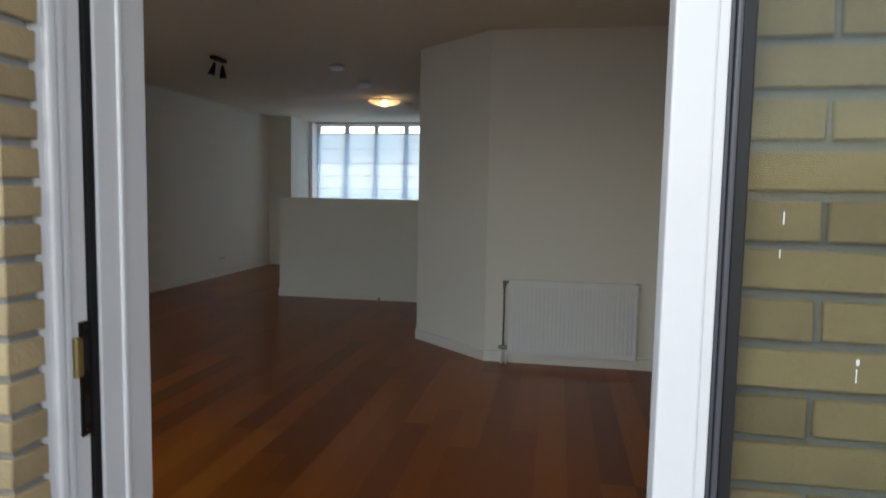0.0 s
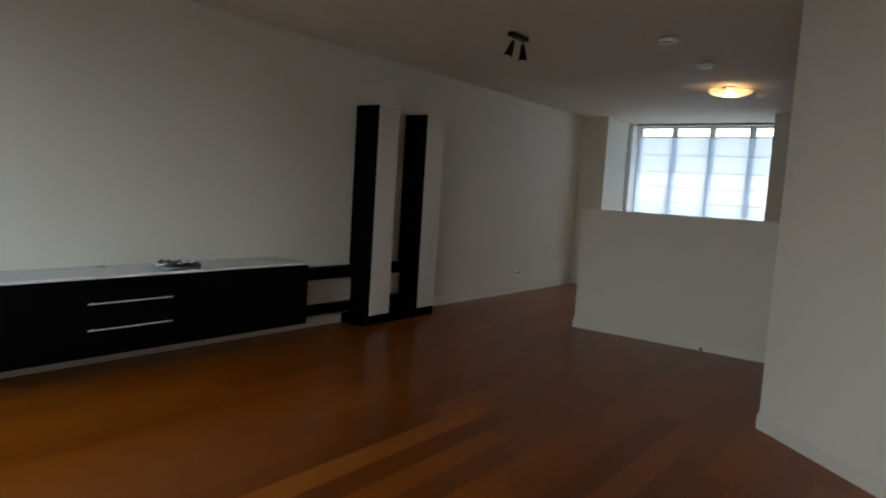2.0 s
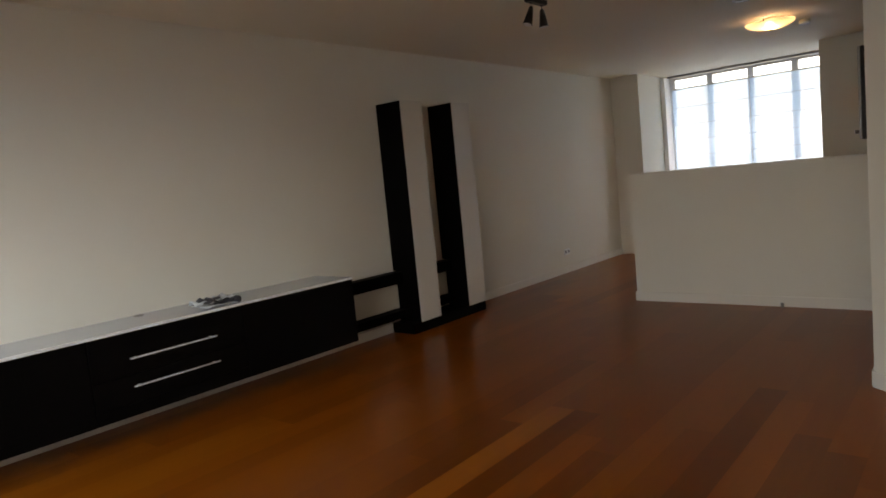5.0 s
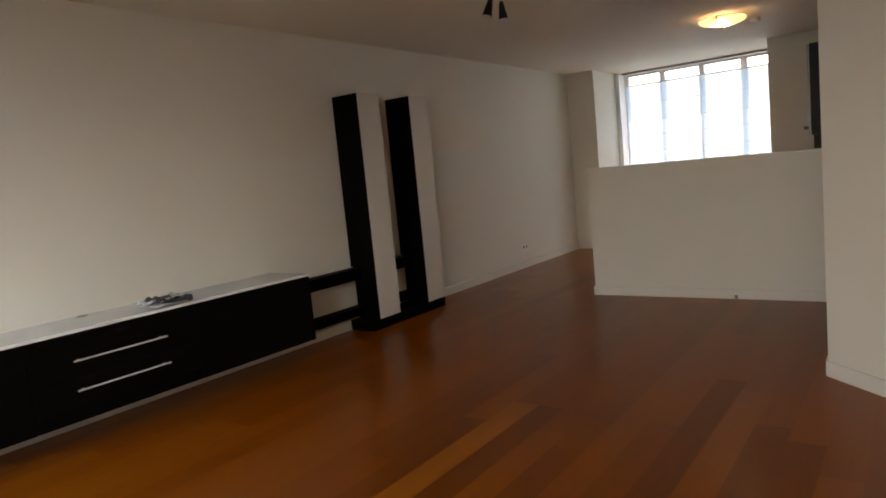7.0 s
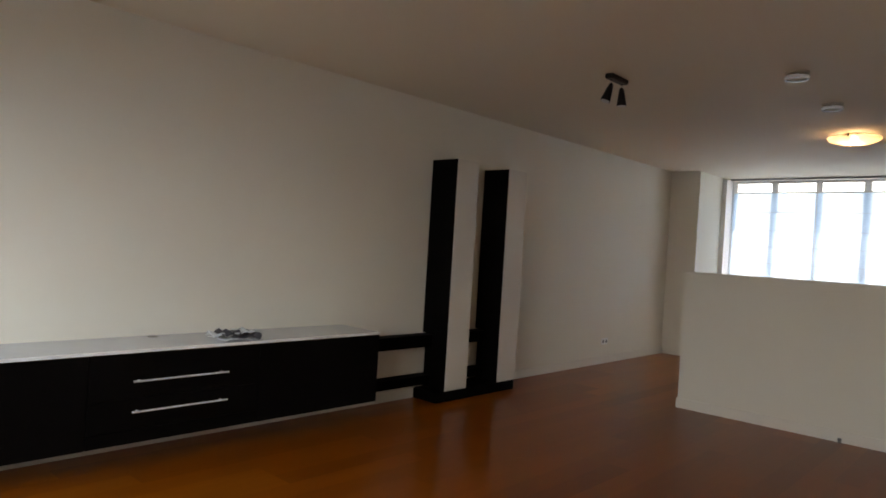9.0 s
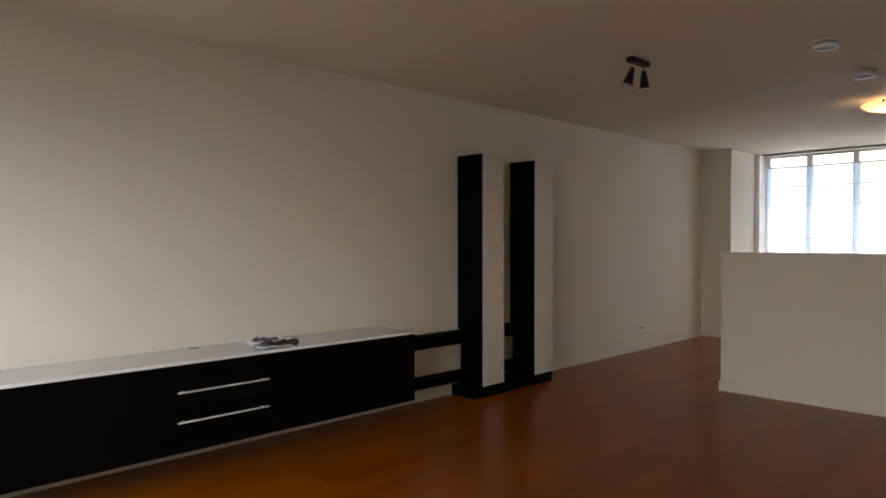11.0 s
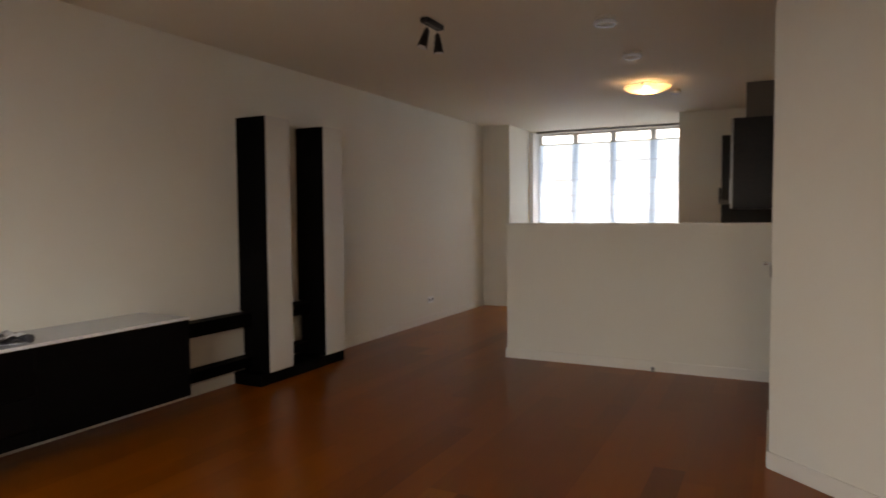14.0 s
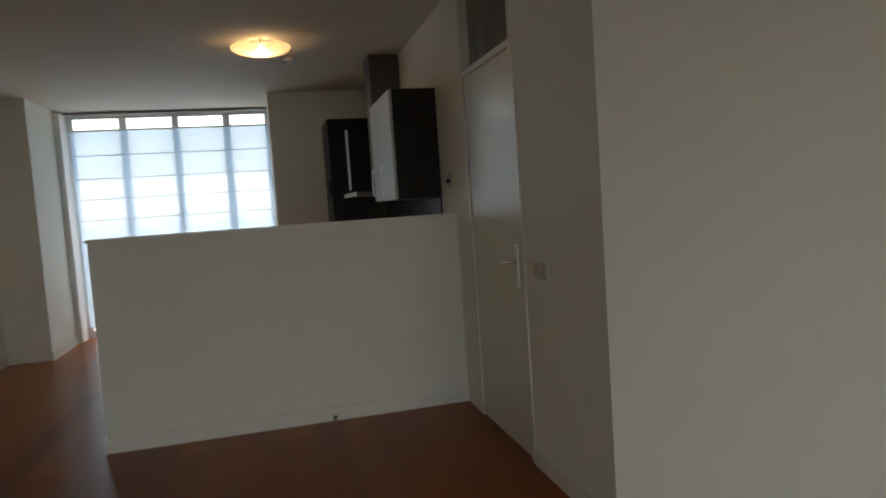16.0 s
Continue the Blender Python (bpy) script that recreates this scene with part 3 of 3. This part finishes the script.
# ---- sockets and switches ----
SOCKETFACE = surface("grey_socket_plastic", (0.22, 0.21, 0.20), 0.45, vary=0.05, bump=0.02)
def wall_plate(name, at, w, h, axis, sign, holes, label, category, plastic=PLASTIC):
    """A plastic plate on a wall at right angles to the axis, standing out to the side of sign."""
    root = thing(name, at, label, category)
    x, y, z = at

    def slab(u0, u1, v0, v1, d0, d1, r=0.0):
        d0, d1 = sorted((d0 * sign, d1 * sign))
        return box(x + d0, x + d1, y + u0, y + u1, z + v0, z + v1, r) if axis == "x" else box(x + u0, x + u1, y + d0, y + d1, z + v0, z + v1, r)

    part("plate", slab(-w / 2, w / 2, -h / 2, h / 2, 0.0, 0.010, 0.003), plastic, root)
    n = len(holes)
    for k, kind in enumerate(holes):
        u = (k - (n - 1) / 2) * w / n
        if kind == "socket":
            part("socket_face", slab(u - 0.019, u + 0.019, -0.019, 0.019, 0.010, 0.0112, 0.0005), SOCKETFACE, root)
            for e in (-0.0095, 0.0095):
                part("hole", slab(u + e - 0.0025, u + e + 0.0025, -0.0025, 0.0025, 0.0112, 0.0118), GASKET, root)
        elif kind == "rocker":
            part("rocker", slab(u - 0.03, u + 0.03, -0.03, 0.03, 0.010, 0.015, 0.002), plastic, root)
        else:
            part("knob", slab(u - 0.014, u + 0.014, -0.014, 0.014, 0.010, 0.032, 0.006), DARKMETAL, root)
    return root


wall_plate("wall_socket", (0.0, 8.06, 0.275), 0.15, 0.08, "x", 1, ("socket", "socket"), "white double wall socket above the baseboard", "socket")
SWITCH = surface("cream_switch_plastic", (0.50, 0.44, 0.36), 0.4, vary=0.03, bump=0.02)
wall_plate("light_switch", (XR, 5.18, 0.985), 0.155, 0.082, "x", -1, ("rocker", "rocker"), "cream double light switch beside the hall door", "switch", SWITCH)
wall_plate("wall_socket", (XE, 3.62, 0.285), 0.082, 0.082, "x", -1, ("socket",), "white single wall socket near the radiator", "socket")
wall_plate("wall_thermostat", (XR, 6.62, 1.46), 0.07, 0.09, "x", -1, ("knob",), "small cream wall control with a dark knob", "control", SWITCH)

stop = thing("door_stop", (2.925, 6.500, 0), "small grey door stop at the foot of the half wall", "door stop")
part("base", lathe([(0, 0), (0.016, 0), (0.016, 0.006), (0.010, 0.010), (0.009, 0.03), (0, 0.03)], (2.925, 6.500, 0), 16), NICKEL, stop)
part("buffer", lathe([(0.011, 0.018), (0.0145, 0.020), (0.0145, 0.034), (0.011, 0.037), (0, 0.037)], (2.925, 6.500, 0), 16), SOCKETFACE, stop, "grey rubber buffer")


# ---- ceiling fittings ----
# fittings are white: this cream holds the ceiling's shade, the rim stays lit white
VENTSHADE = surface("shaded_valve_enamel", (0.62, 0.54, 0.43), 0.45, vary=0.04, scale=12, bump=0.02)
RIM = surface("glossy_white_enamel", (0.88, 0.87, 0.85), 0.22, vary=0.02, bump=0.0)


def vent(x, y, r, group=""):
    root = thing("ceiling_vent", (x, y, H), "round white ventilation valve on the ceiling", "vent", "ventilation valves")
    part("ring", lathe([(r * 0.62, 0.004), (r * 0.62, -0.008), (r * 0.85, -0.010), (r, -0.004), (r, 0.0)], (x, y, H), 36), VENTSHADE, root)
    part("disc", lathe([(0, -0.020), (r * 0.55, -0.020), (r * 0.84, -0.022), (r * 0.84, -0.034), (r * 0.4, -0.036), (0, -0.036)], (x, y, H), 36), VENTSHADE, root)
    part("rim", lathe([(r * 0.80, -0.026), (r * 0.97, -0.024), (r, -0.028), (r, -0.044), (r * 0.97, -0.048), (r * 0.80, -0.046)], (x, y, H), 36), RIM, root, "glossy white rim")
    part("spindle", rod((x, y, H), (x, y, H - 0.025), 0.008, n=10), STEEL, root)
    return root


v1 = vent(2.800, 5.25, 0.075)
copy_thing(v1, pose(2.783, 6.27, H))
small = thing("smoke_detector", (2.88, 8.10, H), "small round white smoke detector on the ceiling", "detector")
part("body", lathe([(0.05, 0.0), (0.05, -0.018), (0.042, -0.024), (0, -0.026)], (2.88, 8.10, H), 32), VENTSHADE, small)
part("rim", lathe([(0.036, -0.0235), (0.051, -0.022), (0.053, -0.026), (0.053, -0.038), (0.049, -0.042), (0.036, -0.041), (0.036, -0.026)], (2.88, 8.10, H), 32), RIM, small, "glossy white rim")

spot = thing("ceiling_spotlight", (1.765, 4.775, H), "dark metal ceiling spotlight with two tilted conical heads", "spotlight")
part("bar", box(1.735, 1.795, 4.655, 4.895, H - 0.038, H - 0.001, 0.010), DARKMETAL, spot)
for y, dx, dy in ((4.70, -0.02, -0.035), (4.85, 0.005, 0.005)):
    top = Vector((1.765, y, H - 0.03))
    joint = top + Vector((0, 0, -0.045))
    end = joint + Vector((dx, dy, -0.118))
    a = part("arm", rod(top, joint, 0.007, n=10), CHROME, spot)
    head = part("head", join(rod(joint + (end - joint) * 0.02, end, 0.017, 0.035, 20), rod(joint + Vector((0, 0, 0.008)), joint + (end - joint) * 0.05, 0.012, 0.016, 16)), DARKMETAL, spot)
    part("reflector", rod(end - (end - joint) * 0.01, end + (end - joint) * 0.012, 0.031, 0.031, 20), STEEL, head)

LC = (2.675, 7.60)
lamp = thing("ceiling_lamp", (LC[0], LC[1], H), "lit alabaster glass bowl lamp with metal clips on the ceiling", "ceiling lamp")
part("canopy", lathe([(0, 0.0), (0.075, 0.0), (0.075, -0.018), (0.06, -0.03), (0, -0.03)], (*LC, H), 32), BRASS, lamp)
bowl = [(0.008 + 0.212 * math.sin(a), -0.100 + 0.062 * (1 - math.cos(a))) for a in [k * math.pi / 2 / 12 for k in range(13)]]
bowl = bowl + [(r - 0.005, z + 0.005) for r, z in bowl[::-1][:-1]] + [(0.006, -0.094)]
part("bowl", lathe(bowl, (*LC, H), 48), LAMPGLASS, lamp, "veined alabaster glass bowl")
part("stem", rod((*LC, H - 0.03), (*LC, H - 0.106), 0.006, n=12), BRASS, lamp)
part("finial", lathe([(0, -0.114), (0.012, -0.110), (0.016, -0.104), (0.006, -0.099)], (*LC, H), 16), BRASS, lamp)
for k in range(3):
    a = 2 * math.pi * k / 3 + 0.5
    c, s = math.cos(a), math.sin(a)
    part("arm", rod((LC[0] + 0.03 * c, LC[1] + 0.03 * s, H - 0.026), (LC[0] + 0.21 * c, LC[1] + 0.21 * s, H - 0.036), 0.004, n=8), BRASS, lamp)
    part("clip", join(rod((LC[0] + 0.21 * c, LC[1] + 0.21 * s, H - 0.026), (LC[0] + 0.219 * c, LC[1] + 0.219 * s, H - 0.052), 0.007, n=10)), DARKMETAL, lamp)
for sy in (-0.045, 0.045):
    part("bulb", lathe([(0, -0.078), (0.02, -0.072), (0.026, -0.055), (0.012, -0.035), (0.012, -0.03)], (LC[0], LC[1] + sy, H), 16), BULB, lamp, "glowing bulb")

# ---- newspaper on the cabinet ----
news = thing("folded_newspaper", (0.3, 2.77, ZT), "crumpled dark printed newspaper lying folded on the cabinet top", "newspaper")


def page(x0, x1, y0, y1, z, amp, seed, lift=0.0):
    bm = bmesh.new()
    n = 10
    g = []
    for i in range(n + 1):
        row = []
        for j in range(n + 1):
            u, v = i / n, j / n
            d = noise.noise(Vector((u * 2.3 + seed, v * 2.9, seed))) * amp
            row.append(bm.verts.new((x0 + (x1 - x0) * u + d * 0.5, y0 + (y1 - y0) * v + 0.3 * d, z + abs(d) + lift * max(0, v - 0.55) ** 1.5 * (1 - 0.5 * u))))
        g.append(row)
    for a, b in zip(g, g[1:]):
        for k in range(n):
            bm.faces.new((a[k], a[k + 1], b[k + 1], b[k])).smooth = True
    ext = bmesh.ops.extrude_face_region(bm, geom=list(bm.faces))
    bmesh.ops.translate(bm, verts=[e for e in ext["geom"] if isinstance(e, bmesh.types.BMVert)], vec=(0, 0, 0.003))
    bmesh.ops.recalc_face_normals(bm, faces=bm.faces)
    return bm


part("page", page(0.20, 0.41, 2.645, 2.87, ZT + 0.001, 0.02, 1.3, 0.0), NEWSPRINT, news)
part("page", page(0.20, 0.41, 2.72, 2.88, ZT + 0.010, 0.03, 4.1, 0.04), INK, news, "dark printed page")
part("page", page(0.22, 0.37, 2.615, 2.79, ZT + 0.016, 0.06, 7.7, 0.03), NEWSPRINT, news)
part("page", page(0.23, 0.39, 2.74, 2.86, ZT + 0.034, 0.03, 9.2, 0.03), NEWSPRINT, news)
part("page", page(0.23, 0.40, 2.66, 2.77, ZT + 0.026, 0.05, 2.2, 0.03), INK, news, "dark printed page")
part("spine", rod((0.21, 2.865, ZT + 0.024), (0.41, 2.88, ZT + 0.022), 0.025, 0.022, 18), INK, news, "dark rolled spine of the paper")
part("cable_grommet", lathe([(0, 0.008), (0.024, 0.008), (0.030, 0.004), (0.030, 0.0)], (0.06, 2.36, ZT), 20), NICKEL, tv, "grey cable grommet")

# ---- kitchen ----
KITCHENPALE = surface("grey_cream_lacquer", (0.40, 0.37, 0.325), 0.35, vary=0.03, scale=3, fine=60, bump=0.015)
cab = thing("wall_cabinet", (XR, 7.3, 1.36), "dark veneered kitchen wall cabinet with a pale front", "cabinet")
part("carcass", box(3.500, XR - 0.001, 6.872, 7.74, 1.36, 2.115, 0.002), KITCHENDARK, cab)
for a, b in ((6.873, 7.305), (7.308, 7.739)):
    d = part("door", box(3.480, 3.499, a, b, 1.362, 2.113, 0.002), KITCHENPALE, cab, "pale lacquered door")
    part("handle", join(box(3.455, 3.463, b - 0.05, b - 0.04, 1.40, 1.62, 0.002), box(3.463, 3.481, b - 0.05, b - 0.04, 1.41, 1.42), box(3.463, 3.481, b - 0.05, b - 0.04, 1.60, 1.61)), STEEL, d, "metal bar handle")
hood = thing("cooker_hood", (XR, 8.18, 1.42), "steel chimney cooker hood on the kitchen wall", "cooker hood")
part("chimney", box(3.55, XR - 0.001, 8.03, 8.31, 1.56, H - 0.001, 0.002), HOODSTEEL, hood)
part("canopy", join(prism([(3.33, 7.76), (XR - 0.001, 7.76), (XR - 0.001, 8.60), (3.33, 8.60)], 1.42, 1.450), prism([(3.55, 8.0), (XR - 0.001, 8.0), (XR - 0.001, 8.34), (3.55, 8.34)], 1.450, 1.56)), HOODSTEEL, hood)
part("front_lip", box(3.322, 3.332, 7.76, 8.60, 1.418, 1.452, 0.002), RIM, hood, "glossy white front lip")
col = thing("tall_kitchen_unit", (XR, 9.4, 0), "tall dark veneered kitchen unit with a long steel handle", "cabinet")
part("carcass", box(3.262, XR - 0.001, 9.122, YP - 0.001, 0.0, 2.222, 0.002), KITCHENDARK, col)
cd = part("door", box(3.264, XR - 0.002, 9.10, 9.12, 0.12, 2.22, 0.002), KITCHENDARK, col)
part("latch", box(3.236, 3.2615, 9.092, 9.12, 1.46, 1.62, 0.004), DARKMETAL, col, "dark latch at the edge")
part("handle", join(box(3.43, 3.455, 9.065, 9.078, 1.50, 2.10, 0.003), box(3.437, 3.448, 9.076, 9.101, 1.56, 1.57), box(3.437, 3.448, 9.076, 9.101, 2.03, 2.04)), STEEL, cd, "long vertical steel bar handle")
splash = thing("backsplash", (XR, 8.0, 0.9), "black glazed tile backsplash under the wall cabinet", "backsplash")
part("panel", box(XR - 0.012, XR - 0.001, 6.88, 9.098, 0.9, 1.42, 0.001), SPLASH, splash)

# ---- floor planks, bricks: the many pieces ----
floor = structure("floor", join(box(-0.2, XR + 0.15, -0.255, YW + 0.15, -0.14, -0.016), box(XR + 0.15, XE + 0.2, -0.255, 7.3, -0.14, -0.016)), SUBFLOOR, "reddish-brown varnished plank floor running the length of the room", "floor")
PW = 0.156
plank_mesh = {}
rng = random.Random(7)


def plank(x, y0, y1, tone):
    key = (round(y1 - y0, 3), tone)
    if key not in plank_mesh:
        plank_mesh[key] = solid("plank", box(-PW / 2, PW / 2, -key[0] / 2, key[0] / 2, -0.015, 0.0), PLANK_TONES[tone])
    ob = new("plank", plank_mesh[key])
    ob.parent = floor
    ob.location = (x, (y0 + y1) / 2, 0.0)


# rows with planks of a marked tone: row, start, end, tone
MARKED = {14: (1.50, 3.30, "dark"), 15: (1.80, 3.60, "light"), 16: (1.50, 3.60, "dark"), 18: (1.20, 3.15, "dark"), 20: (0.90, 2.70, "light"), 21: (2.10, 4.35, "dark"), 23: (1.80, 3.75, "dark"), 32: (1.50, 3.60, "light"), 34: (1.80, 3.60, "dark")}
row = 0
while row * PW < XE:
    x = (row + 0.5) * PW
    far = YW if x < XR + 0.05 else 4.8
    cuts = [0.03]
    y = 0.3 * rng.randrange(1, 7)
    while y < far - 0.3:
        cuts.append(y)
        y += 0.3 * rng.randrange(5, 9)
    cuts.append(far)
    special = MARKED.get(row)
    if special:
        cuts = [c for c in cuts if c < special[0] - 0.2 or c > special[1] + 0.2] + list(special[:2])
        cuts.sort()
    for a, b in zip(cuts, cuts[1:]):
        tone = rng.choices(("dark", "mid", "light"), (0.09, 0.71, 0.20) if b < 4.8 else (0.0, 1.0, 0.0))[0]
        if row < 13 and tone == "dark":
            tone = "mid"
        # window light on the far floor is put into the lighter board tone
        if a > 6.2:
            tone = "light"
        if special and a == special[0]:
            tone = special[2]
        plank(x, a, b, tone)
    row += 1
tagged(structure("floor_hall", box(XR + 0.15, XE, 4.8, 7.3, -0.016, 0.0), SUBFLOOR, "dark hall floor", "floor"))

# unseen upper part, added up to 7.5 m to keep sun off the paving
facade = structure("facade", slabs((-0.2, FW[0], -0.333, -0.255, -0.14, 7.5), (FW[0], FW[1], -0.333, -0.255, -0.14, FW[2]), (FW[0], FW[1], -0.333, -0.255, FW[3], 7.5), (FW[1], DL + 0.004, -0.333, -0.271, -0.14, 7.5),
                                   (DL + 0.004, DR - 0.004, -0.333, -0.272, DT + 0.05, 7.5), (DR - 0.004, 7.2, -0.333, -0.271, -0.14, 7.5)), MORTAR, "yellow brick garden front with grey mortar", "wall")
BHT, CO, ZC = 0.053, 0.0662, -0.1316
brick_mesh = {}


def brick(x0, x1, z):
    """One of three uneven shapes for each length."""
    shape = rng.randrange(3)
    key = (round(x1 - x0, 3), shape)
    if key not in brick_mesh:
        bm = box(-key[0] / 2, key[0] / 2, -0.05, 0.035, -BHT / 2, BHT / 2)
        for v in bm.verts:
            v.co += noise.noise_vector(v.co * 31.0 + Vector((shape * 5.3, 0.0, 0.0))) * 0.004
        brick_mesh[key] = solid("brick", bevelled(bm, 0.0025, 1), BRICK)
    ob = new("brick", brick_mesh[key])
    ob.parent = facade
    ob.location = ((x0 + x1) / 2, -0.2945 + rng.uniform(-0.002, 0.002), z)
    ob.rotation_euler = (rng.uniform(-0.01, 0.01), rng.uniform(-0.006, 0.006), rng.uniform(-0.008, 0.008))


for c in range(40):
    z = ZC + c * CO
    end = DL + 0.012
    for ln in ((0.21, 0.21) if c % 2 else (0.10, 0.21)):
        brick(end - ln, end, z)
        end -= ln + 0.0105
    start = DR - 0.008
    for ln in ((0.21, 0.21, 0.21, 0.21) if c % 2 else (0.10, 0.21, 0.21, 0.21)):
        brick(start, start + ln, z)
        start += ln + 0.0105

# the rest of the brickwork, too far round the corner to tell the pieces apart
verts, faces = [], []
for c in range(115):
    z = ZC + c * CO
    x = -0.2 + (0.0 if c % 2 else -0.11)
    while x < 7.2:
        a, b = max(x, -0.2), min(x + 0.21, 7.2)
        x += 0.2205
        near_door = z < 2.5 and b > 3.70 and a < 6.20
        in_window = FW[2] - 0.03 < z < FW[3] + 0.03
        if in_window:
            if a < FW[0] < b:
                b = FW[0]
            if a < FW[1] < b:
                a = FW[1]
        over_door = DL < (a + b) / 2 < DR and z < DT + 0.09
        if b - a < 0.02 or near_door or over_door or (in_window and a >= FW[0] and b <= FW[1]):
            continue
        k, e = len(verts), rng.uniform(-0.002, 0.002)
        for y, d in ((-0.340 + e, 0.003), (-0.330, 0.0)):
            verts += [(a + d, y, z - BHT / 2 + d), (b - d, y, z - BHT / 2 + d), (b - d, y, z + BHT / 2 - d), (a + d, y, z + BHT / 2 - d)]
        faces += [(k, k + 1, k + 2, k + 3)] + [(k + i, k + 4 + i, k + 4 + (i + 1) % 4, k + (i + 1) % 4) for i in range(4)]
rest = bpy.data.meshes.new("brickwork")
rest.from_pydata(verts, [], faces)
rest.materials.append(BRICK)
rest_ob = new("brickwork", rest)
rest_ob.parent = facade
tagged(rest_ob, kind="stuff")
